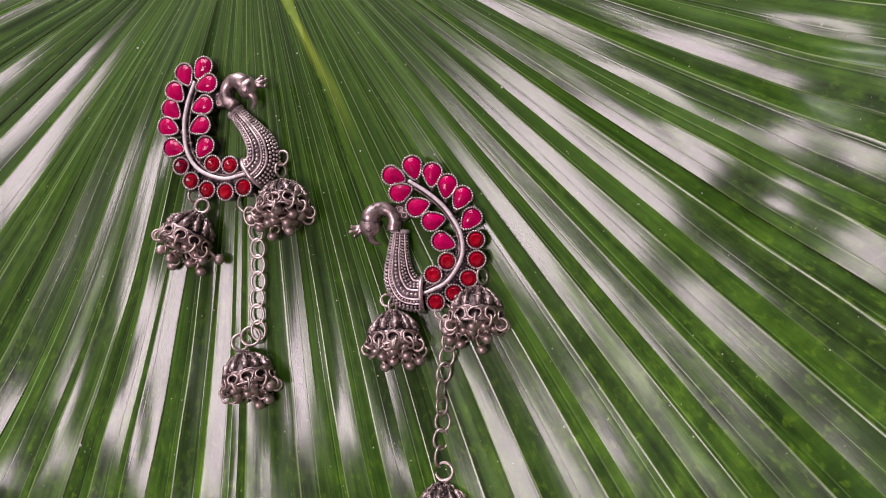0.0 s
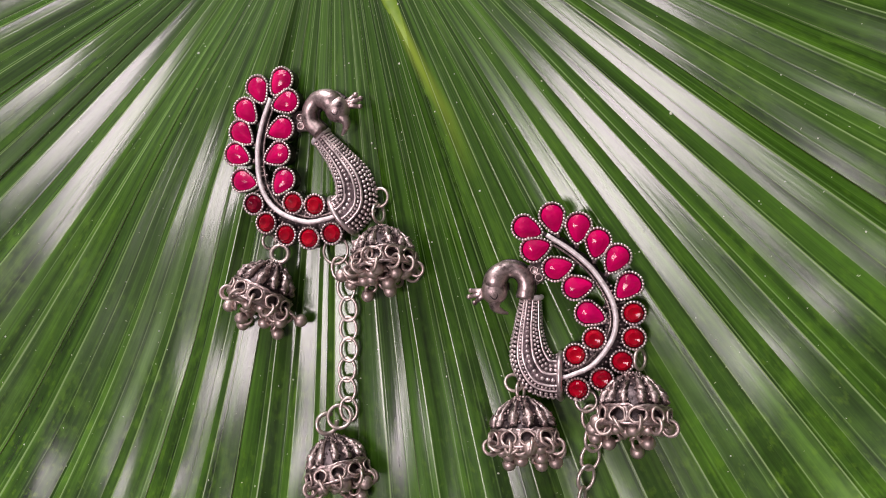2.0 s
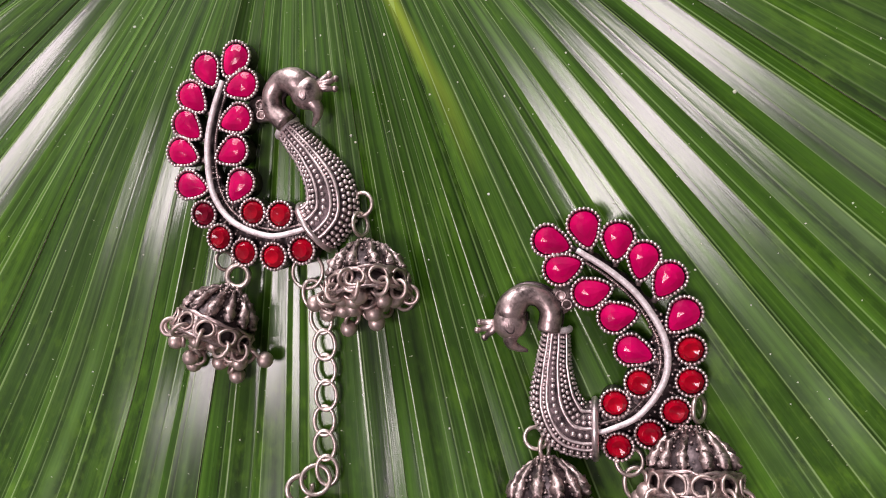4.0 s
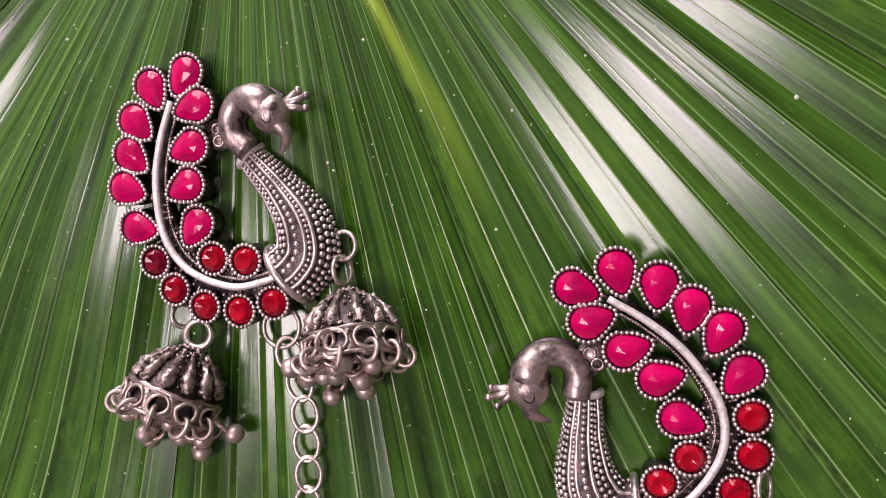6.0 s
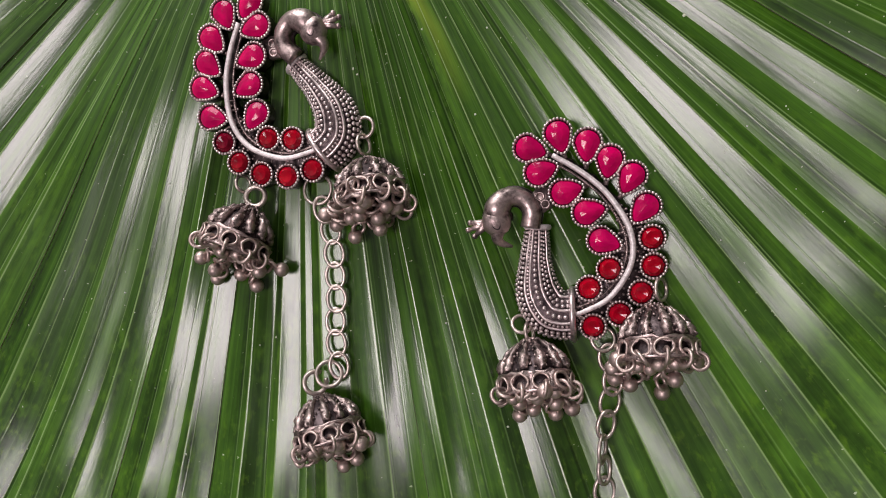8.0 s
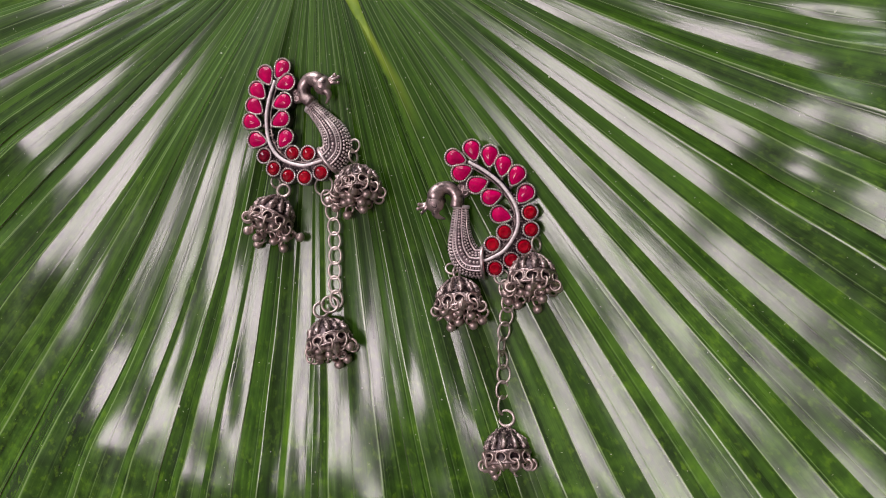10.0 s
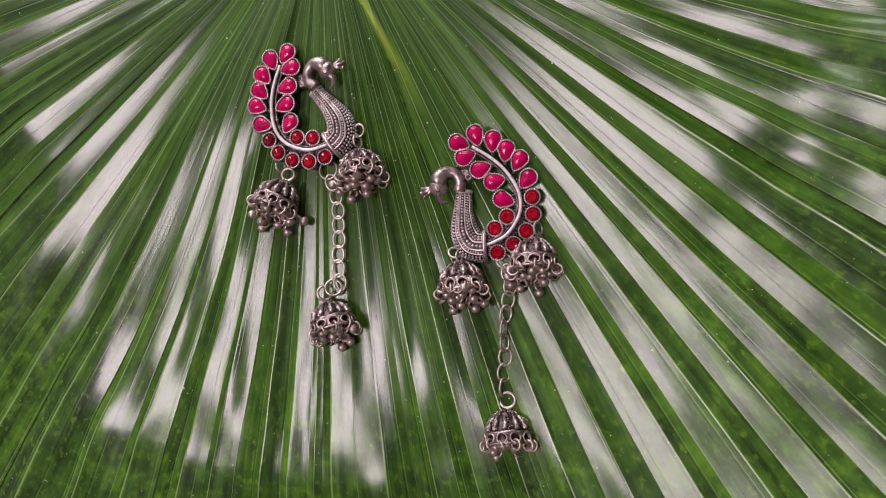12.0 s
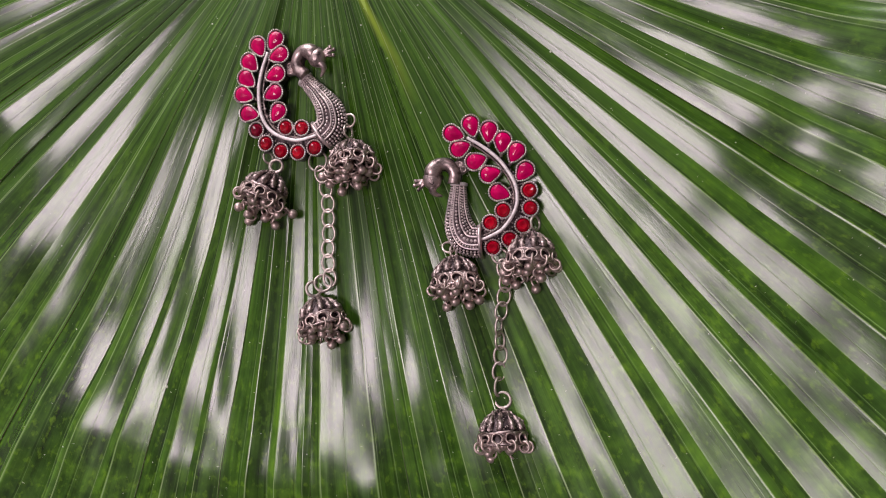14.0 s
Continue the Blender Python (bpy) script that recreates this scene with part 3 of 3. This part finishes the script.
def peacock(earring, place, dark_stone):
    stem = smooth_path([(x, y, 0.40 + 0.04 * min(i, 3) / 3) for i, (x, y) in enumerate(STEM)], 8)
    n = len(stem)
    widths = [0.10 + 0.30 * blend_step(0.30, 0.62, i / n) + 0.06 * math.sin(i * 1.9) * (0.3 if i < n * 0.4 else 1) for i in range(n)]
    part("tail_plate", strip_plate([(p.x, p.y) for p in stem], widths, 0.12, 0.30), BLACKENED, earring, "blackened back plate of the tail", place)
    part("tail_stem", tube(stem, [0.048 - 0.008 * (i / n) + 0.012 * math.sin(math.pi * i / n) for i in range(n)], 10, flat=0.8), RUBBED, earring, "rubbed pale silver stem", place)
    # twisted beaded wire beside the stem
    beside = []
    for i in range(3, n - 3):
        t = (stem[i + 1] - stem[i - 1]).normalized()
        for q in (0.0, 0.5):
            p = stem[i].lerp(stem[i + 1], q) + Vector((-t.y, t.x, 0)) * 0.105
            beside.append(ball((p.x, p.y, 0.33), 0.030, 5, 7))
    tagged(part("beaded_wire", joined(*beside), SILVER, earring, "fine dark beaded wire beside the stem", place), kind="stuff")
    # granulated dark ground between the lower stones
    rnd = random.Random(5)
    grains = []
    for i in range(n // 3, n):
        for _ in range(7):
            u = rnd.uniform(-0.92, 0.92)
            t = (stem[min(i + 1, n - 1)] - stem[i - 1]).normalized()
            q = stem[i] + Vector((-t.y, t.x, 0)) * u * widths[i]
            grains.append(ball((q.x, q.y, 0.31), rnd.uniform(0.018, 0.032), 4, 6))
    tagged(part("granulation", joined(*grains), SILVER, earring, "dark rough granulated metal", place), kind="stuff")
    for x, y, way in TEARS:
        outer = turned(tear_outline(0.68, 0.51, 28), x, y, way)
        stone = pear_stone(turned(tear_outline(0.59, 0.435, 18), x, y, way), turned([(-0.06, 0.02)], x, y, way)[0], 0.345)
        lean = (rnd.uniform(-0.05, 0.05), rnd.uniform(-0.05, 0.05))
        stone = ([(px, py, pz + lean[0] * (px - x) + lean[1] * (py - y)) for px, py, pz in stone[0]], stone[1])
        setting(earring, outer, (x, y), 0.11, 0.40, stone, PINK, place)
        # small tab from the point of the setting to the stem
        e = turned([(0.22, 0), (0.42, 0)], x, y, way)
        part("tab", tube([(*e[0], 0.25), (*e[1], 0.27)], [0.07, 0.045], 8), SILVER, earring, "", place)
    for n_round, (x, y) in enumerate(ROUNDS):
        circle = lambda r, k: [(x + r * math.cos(2 * math.pi * i / k), y + r * math.sin(2 * math.pi * i / k)) for i in range(k)]
        stone = facet_stone(circle(0.20, 10), (x, y), 0.375, [(1.0, 0.0), (0.94, 0.03), (0.62, 0.085), (0.10, 0.06)])
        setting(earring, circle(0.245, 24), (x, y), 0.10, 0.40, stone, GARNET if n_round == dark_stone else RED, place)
    # link between tail and neck
    part("filigree_link", joined(strip_plate([(-0.66, 1.95), (-0.45, 1.83), (-0.18, 1.80)], [0.15, 0.24, 0.16], 0.15, 0.29),
                                 ring((-0.45, 1.91, 0.30), (0, 0, 1), 0.075, 0.022), ring((-0.43, 1.73, 0.30), (0, 0, 1), 0.075, 0.022),
                                 ball((-0.33, 1.84, 0.28), 0.04, 5, 7), ball((-0.31, 1.74, 0.28), 0.04, 5, 7)), SILVER, earring, "small filigree link", place)
    # body with ribs and rows of beads
    path, rad = body_frame()
    m = len(path)
    phis = [-100 + 200 * k / 20 for k in range(21)]
    verts = [body_point(path, rad, i, phi) for i in range(m) for phi in phis]
    w = len(phis)
    faces = [(i * w + k, i * w + k + 1, (i + 1) * w + k + 1, (i + 1) * w + k) for i in range(m - 1) for k in range(w - 1)]
    faces += [tuple(range(w)), tuple((m - 1) * w + k for k in range(w))] + [(i * w, (i + 1) * w, (i + 1) * w + w - 1, i * w + w - 1) for i in range(m - 1)]
    body = part("body", (verts, faces), BLACKENED, earring, "blackened body with bright ribs and beads", place)
    for phi in (-52, -16, 14, 30):
        part("rib", tube([body_point(path, rad, i, phi, 1.01) for i in range(1, m - 1)], [0.016 + 0.016 * rad[i] / 0.47 for i in range(1, m - 1)], 7), POLISHED, body, "", place)
    beads = []
    for phi, size in ((-84, 0.8), (-67, 1), (-38, 1.05), (-27, 1.0), (-1, 1.15), (22, 0.8), (43, 1.1), (56, 1.1), (69, 1.05), (82, 1.0)):
        last = None
        fine = [(i, f / 8) for i in range(1, m - 2) for f in range(8)]
        for i, f in fine:
            p = body_point(path, rad, i, phi, 1.0).lerp(body_point(path, rad, i + 1, phi, 1.0), f)
            r = size * (0.020 + 0.022 * rad[i] / 0.47)
            if last is None or (p - last).length > 2.3 * r:
                beads.append(ball(p, r, 5, 7))
                last = p
    tagged(part("beading", joined(*beads), POLISHED, body, "rows of tiny bright beads", place), kind="stuff")
    part("end_band", tube([body_point(path, rad, m - 1, phi, 1.06) for phi in range(-96, 97, 12)], 0.062, 8, flat=0.9), POLISHED, body, "smooth silver band", place)
    part("collar", tube([body_point(path, rad, 0, phi, 1.02) for phi in range(-100, 101, 10)], 0.058, 8), RUBBED, body, "smooth silver collar", place)
    # neck, head, beak, eye and crest
    neck = smooth_path(NECK, 7)
    k = len(neck)
    part("neck", tube(neck, [0.185 - 0.02 * math.sin(math.pi * i / k) + 0.075 * blend_step(0.45, 0.85, i / k) - 0.05 * blend_step(0.85, 1.0, i / k) for i in range(k)], 16), SILVER, earring, "smooth worn curved neck", place)
    part("casting_edge", strip_plate([(p.x, p.y) for p in neck], [0.205 + 0.10 * blend_step(0.6, 1.0, i / k) for i in range(k)], 0.22, 0.29), BLACKENED, earring, "thin dark casting edge", place)
    head = part("head", ball((0.47, 2.08, 0.40), 0.285, 12, 18, (0.98, 1.0, 0.85)), SILVER, earring, "smooth worn bird's head", place)
    beak = smooth_path([(0.58, 1.93, 0.42), (0.67, 1.82, 0.40), (0.66, 1.70, 0.36), (0.56, 1.53, 0.33)], 5)
    part("beak", tube(beak, [0.13 * (1 - i / (len(beak) - 0.5)) ** 0.7 + 0.01 for i in range(len(beak))], 9), SILVER, head, "", place)
    part("eye", ball((0.48, 2.06, 0.585), 0.078, 9, 14, (0.75, 1.35, 0.75)), SILVER, head, "raised almond eye", place)
    part("eye_groove", tube([(0.47 + 0.078 * math.cos(a) - 0.03 * math.sin(a), 2.06 + 0.125 * math.sin(a), 0.617 - 0.012 * abs(math.sin(a))) for a in (2 * math.pi * q / 20 for q in range(20))], 0.015, 6, closed=True),
         BLACKENED, head, "dark line round the eye", place)
    for tip in ((0.86, 2.40), (0.98, 2.32), (0.97, 2.15)):
        part("crest_prong", joined(tube([(0.62, 2.18, 0.38), (*tip, 0.36)], [0.09, 0.042], 7), ball((*tip, 0.36), 0.060, 6, 9)), SILVER, head, "", place)


# ---- dangles, straight in the place's own centimetres ----
def lumpy(shape, scale, amount):
    """Cast and worn: the surface pushed in and out a little."""
    verts, faces = shape
    return [Vector(v) + noise.noise_vector(Vector(v) * scale) * amount for v in verts], faces


def bell(earring, top, rim, seed, balls, ball_z):
    """A small bell (jhumka) that lies on its side: dome with ribs, pierced band, wire loops and metal beads."""
    rnd = random.Random(seed)
    top, flat_rim = Vector((*top, 0.28)), Vector((*rim, 0.57))
    axis = (flat_rim - top).normalized()
    side = axis.cross(Vector((0, 0, 1))).normalized()
    up = side.cross(axis)
    S = 1.10

    def at(s, r, phi):
        w = radians(phi)
        return top + axis * s * S + (side * math.sin(w) + up * math.cos(w)) * r * S

    profile = [(0.0, 0.12), (0.05, 0.20), (0.14, 0.325), (0.27, 0.435), (0.41, 0.51), (0.54, 0.553), (0.60, 0.57), (0.72, 0.58), (0.86, 0.61)]
    count = 36
    verts = [at(s, r - 0.03, 360 * k / count) for s, r in profile for k in range(count)]
    faces = [(i * count + k, i * count + (k + 1) % count, (i + 1) * count + (k + 1) % count, (i + 1) * count + k) for i in range(len(profile) - 1) for k in range(count)]
    faces.append(tuple(range(count)))
    dome = part("bell", (verts, faces), BLACKENED, earring, "small blackened silver bell with bead fringe")
    for k in range(12):
        phi = 360 * k / 12 + seed * 7 + rnd.uniform(-3, 3)
        pts = smooth_path([at(q, r + 0.005, phi) for q, r in profile[1:6]], 3)
        wide = [v.x for v in smooth_path([(w * rnd.uniform(0.8, 1.2), 0, 0) for w in (0.022, 0.036, 0.062, 0.092, 0.070)], 3)]
        part("petal", lumpy(joined(tube(pts, wide, 8), ball(at(0.50, 0.575, phi), 0.056, 6, 8), ball(at(rnd.uniform(0.30, 0.38), 0.53, phi + 3), 0.045, 5, 7)), 17.0, 0.06), CAST, dome)
    grains = []
    for k in range(240):
        i = rnd.randrange(1, 6)
        f = rnd.random()
        q, r = (profile[i][c] * (1 - f) + profile[i - 1][c] * f for c in (0, 1))
        grains.append(ball(at(q, r, rnd.uniform(0, 360)), rnd.uniform(0.014, 0.034), 4, 6))
    tagged(part("dome_granulation", joined(*grains), CAST, dome, "rough dark metal grains"), kind="stuff")
    part("top_bead_ring", joined(*[ball(at(0.0, 0.125, 30 * k), 0.034, 5, 7) for k in range(12)]), SILVER, dome)
    hoop = lambda s, r, wire: tube([at(s, r, 10 * k) for k in range(36)], wire, 8, closed=True)
    part("upper_hoop", lumpy(hoop(0.60, 0.60, 0.034), 7.0, 0.05), SILVER, dome, "smooth silver hoop")
    part("lower_hoop", hoop(0.90, 0.63, 0.030), SILVER, dome)
    # band cut through with round holes, its lower edge scalloped
    holes, verts, faces = 11, [], []
    for k in range(holes):
        mid = 360 * (k + 0.5) / holes + seed * 11
        start = len(verts)
        for j in range(24):
            w = 2 * math.pi * j / 24
            cs, sn = math.cos(w), math.sin(w)
            far = 1 / max(abs(cs), abs(sn))
            low = 0.155 + (0.03 * math.cos(min(abs(sn * far), 1) * math.pi / 2) if cs > 0 else 0.0)
            ds, dp = cs * far * low, sn * far * 180 / holes
            for q, p, r in ((ds, dp, 0.615), (cs * 0.120, sn * 12.2, 0.628), (cs * 0.112, sn * 11.4, 0.56), (ds, dp, 0.565)):
                verts.append(at(0.755 + q, r + 0.05 * (q + 0.15), mid + p))
        for j in range(24):
            m = (j + 1) % 24
            faces += [(start + 4 * j + c, start + 4 * m + c, start + 4 * m + (c + 1) % 4, start + 4 * j + (c + 1) % 4) for c in range(4)]
    part("pierced_band", lumpy((verts, faces), 8.0, 0.05), CAST, dome, "worn silver band with round holes", weld=True)
    for k in range(holes):
        mid = 360 * (k + 0.5) / holes + seed * 11
        rim_path = [at(0.755 + 0.128 * math.cos(w), 0.632 + 0.05 * (0.128 * math.cos(w) + 0.15), mid + 12.6 * math.sin(w)) for w in (2 * math.pi * j / 18 for j in range(18))]
        part("hole_rim", lumpy(tube(rim_path, 0.026, 6, closed=True), 6.0, 0.035), PEWTER, dome)
    for k in range(holes):
        phi = 360 * (k + 0.5) / holes + seed * 11 + rnd.uniform(-4, 4)
        c = at(0.92 + rnd.uniform(-0.04, 0.06), 0.625, phi)
        c.z = max(c.z, 0.12)
        around = at(0.9, 1, phi + 90) - at(0.9, 0, phi + 90)
        n = around + Vector((rnd.uniform(-0.6, 0.6), rnd.uniform(-0.6, 0.6), rnd.uniform(-0.3, 0.8)))
        part("wire_loop", ring(c, n.normalized(), 0.145, 0.036, turns=20, sides=7), PEWTER, dome)
    for (x, y), z in zip(balls, ball_z):
        z += rnd.uniform(-0.04, 0.04)
        part("fringe_bead", ball((x, y, z), 0.148, 9, 14), PEWTER, dome, "dull pewter-coloured round bead")
        toward = (at(0.93, 0.6, 0) - Vector((x, y, z)))
        toward.z *= 0.3
        q = Vector((x, y, z)) + toward.normalized() * 0.20
        part("wire_loop", ring(q, (rnd.uniform(-1, 1), rnd.uniform(-1, 1), 0.6), 0.125, 0.036, turns=18, sides=7), PEWTER, dome)
        q = Vector((x, y, z)) + toward.normalized() * 0.37
        part("wire_loop", ring(q, (rnd.uniform(-1, 1), rnd.uniform(-1, 1), 0.3), 0.125, 0.034, turns=18, sides=7), PEWTER, dome)
    # more beads inside the mouth
    for k in range(9):
        phi = rnd.uniform(0, 360)
        c = at(0.88 + rnd.uniform(0, 0.14), 0.46 * math.sqrt(rnd.random()), phi)
        part("fringe_bead", ball((c.x, c.y, max(c.z, 0.17)), 0.14, 8, 12), PEWTER, dome)
    return dome


def chain(earring, centres, tilt):
    """Oval links, each through the next, laid along the points."""
    for i, (x, y) in enumerate(centres):
        a = Vector((*centres[max(i - 1, 0)], 0))
        b = Vector((*centres[min(i + 1, len(centres) - 1)], 0))
        along = (b - a).normalized()
        side = Vector((-along.y, along.x, 0))
        w = radians(tilt[i % len(tilt)])
        n = Vector((0, 0, math.cos(w))) + side * math.sin(w)
        z = 0.15 + 0.17 * abs(math.sin(w))
        part("chain_link", ring((x, y, z), n, 0.185, 0.039, long=1.42, along=along, turns=26), WIRE, earring)


def loop(earring, x, y, z, normal, r, wire=0.036, gap=0.0):
    return part("jump_ring", ring((x, y, z), normal, r, wire, gap=gap, turns=26), WIRE, earring)


def make_earring(label, base):
    e = new("peacock_earring")
    e.location = Vector(base) * CM
    e["origin"] = tuple(base)
    return tagged(e, label, "earring", "pair of earrings")


first = make_earring("oxidised silver peacock earring with magenta and red stones", (-0.4, 0.6, 0.08))
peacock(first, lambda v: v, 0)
loop(first, -1.17, -0.86, 0.20, (0.9, 0.2, 0.5), 0.17)
loop(first, -0.87, -1.12, 0.26, (0.1, 0.2, 1), 0.20, 0.055, 0)
bell(first, (-0.95, -1.33), (-1.20, -2.15), 3, [(-1.66, -2.61), (-1.80, -2.81), (-0.66, -2.61), (-0.30, -2.59), (-0.89, -2.94), (-1.21, -2.71), (-2.08, -2.38)], [0.5, 0.2, 0.55, 0.3, 0.22, 0.3, 0.3])
loop(first, 1.43, 0.22, 0.20, (-0.2, 0.1, 1), 0.20)
loop(first, 1.45, -0.12, 0.30, (0.95, 0.15, 0.3), 0.20)
bell(first, (1.52, -0.42), (1.70, -1.18), 4, [(0.77, -1.48), (1.29, -1.91), (1.53, -1.48), (1.90, -1.54), (1.84, -1.75), (2.06, -1.31), (1.40, -1.31), (1.75, -1.23), (0.90, -1.68)], [0.6, 0.3, 0.75, 0.75, 0.5, 0.8, 0.95, 1.1, 0.35])
loop(first, 0.44, -0.98, 0.18, (-0.1, 0.1, 1), 0.30)
chain(first, [(0.58, -1.38), (0.71, -1.80), (0.79, -2.26), (0.80, -2.70), (0.83, -3.16), (0.80, -3.62), (0.82, -4.06), (0.88, -4.50)], [18, 8, 12, 6, 10, 5, 9, 14])
loop(first, 0.70, -4.66, 0.28, (0.35, 0.3, 0.9), 0.25, 0.042)
loop(first, 0.42, -4.84, 0.32, (0.5, 0.2, 0.8), 0.22, 0.05, 40)
bell(first, (0.52, -5.12), (0.88, -6.0), 5, [(0.43, -5.71), (0.17, -6.17), (0.34, -6.40), (1.01, -6.50), (1.31, -6.31), (1.15, -5.83), (1.53, -5.87)], [0.85, 0.5, 0.25, 0.3, 0.35, 0.95, 0.7])

TURN_R, SIZE_R = radians(41.7), 0.966


def second_place(v):
    """The mirrored twin: turned, laid beside the first, and tipped a little on the pleats."""
    x, y = -v.x * SIZE_R, v.y * SIZE_R
    px = math.cos(TURN_R) * x - math.sin(TURN_R) * y + 5.76
    py = math.sin(TURN_R) * x + math.cos(TURN_R) * y - 2.80
    return Vector((px, py, v.z - 0.066 * (px - 5.96) + 0.057 * (py + 1.58)))


second = make_earring("mirrored oxidised silver peacock earring with magenta and red stones", (5.6, -1.8, 0.08))
peacock(second, second_place, None)
loop(second, 4.53, -3.52, 0.22, (0.2, 0.6, 0.8), 0.18)
loop(second, 4.68, -3.66, 0.26, (0.9, 0.2, 0.3), 0.17)
bell(second, (4.71, -3.80), (4.84, -4.62), 6, [(5.04, -4.50), (5.49, -5.00), (5.18, -5.18), (4.51, -5.26), (4.54, -4.92), (4.78, -5.07), (5.21, -4.84)], [1.2, 0.4, 0.2, 0.2, 0.6, 0.35, 0.7])
loop(second, 7.02, -2.80, 0.22, (0.8, 0.1, 0.5), 0.20)
bell(second, (6.90, -3.08), (6.96, -3.92), 7, [(6.26, -4.00), (6.19, -4.20), (6.24, -4.44), (6.51, -4.55), (7.07, -4.66), (7.24, -4.32), (7.59, -4.02)], [0.7, 0.5, 0.3, 0.25, 0.2, 0.65, 0.5])
loop(second, 6.02, -3.74, 0.20, (0.3, 0.3, 0.9), 0.22)
chain(second, [(6.14, -4.10), (6.21, -4.50), (6.16, -4.90), (6.10, -5.32), (6.04, -5.76), (6.08, -6.15), (6.09, -6.58), (6.06, -7.05), (6.07, -7.47)], [10, 25, 20, 35, 70, 55, 15, 20, 60])
loop(second, 6.19, -7.84, 0.30, (0.1, 0.25, 1), 0.22, 0.055, 0)
bell(second, (6.15, -8.12), (6.26, -9.0), 8, [(6.95, -9.05), (6.83, -9.31), (5.87, -9.55), (6.38, -9.46), (6.62, -9.48), (5.82, -9.33)], [0.5, 0.25, 0.2, 0.25, 0.35, 0.45])
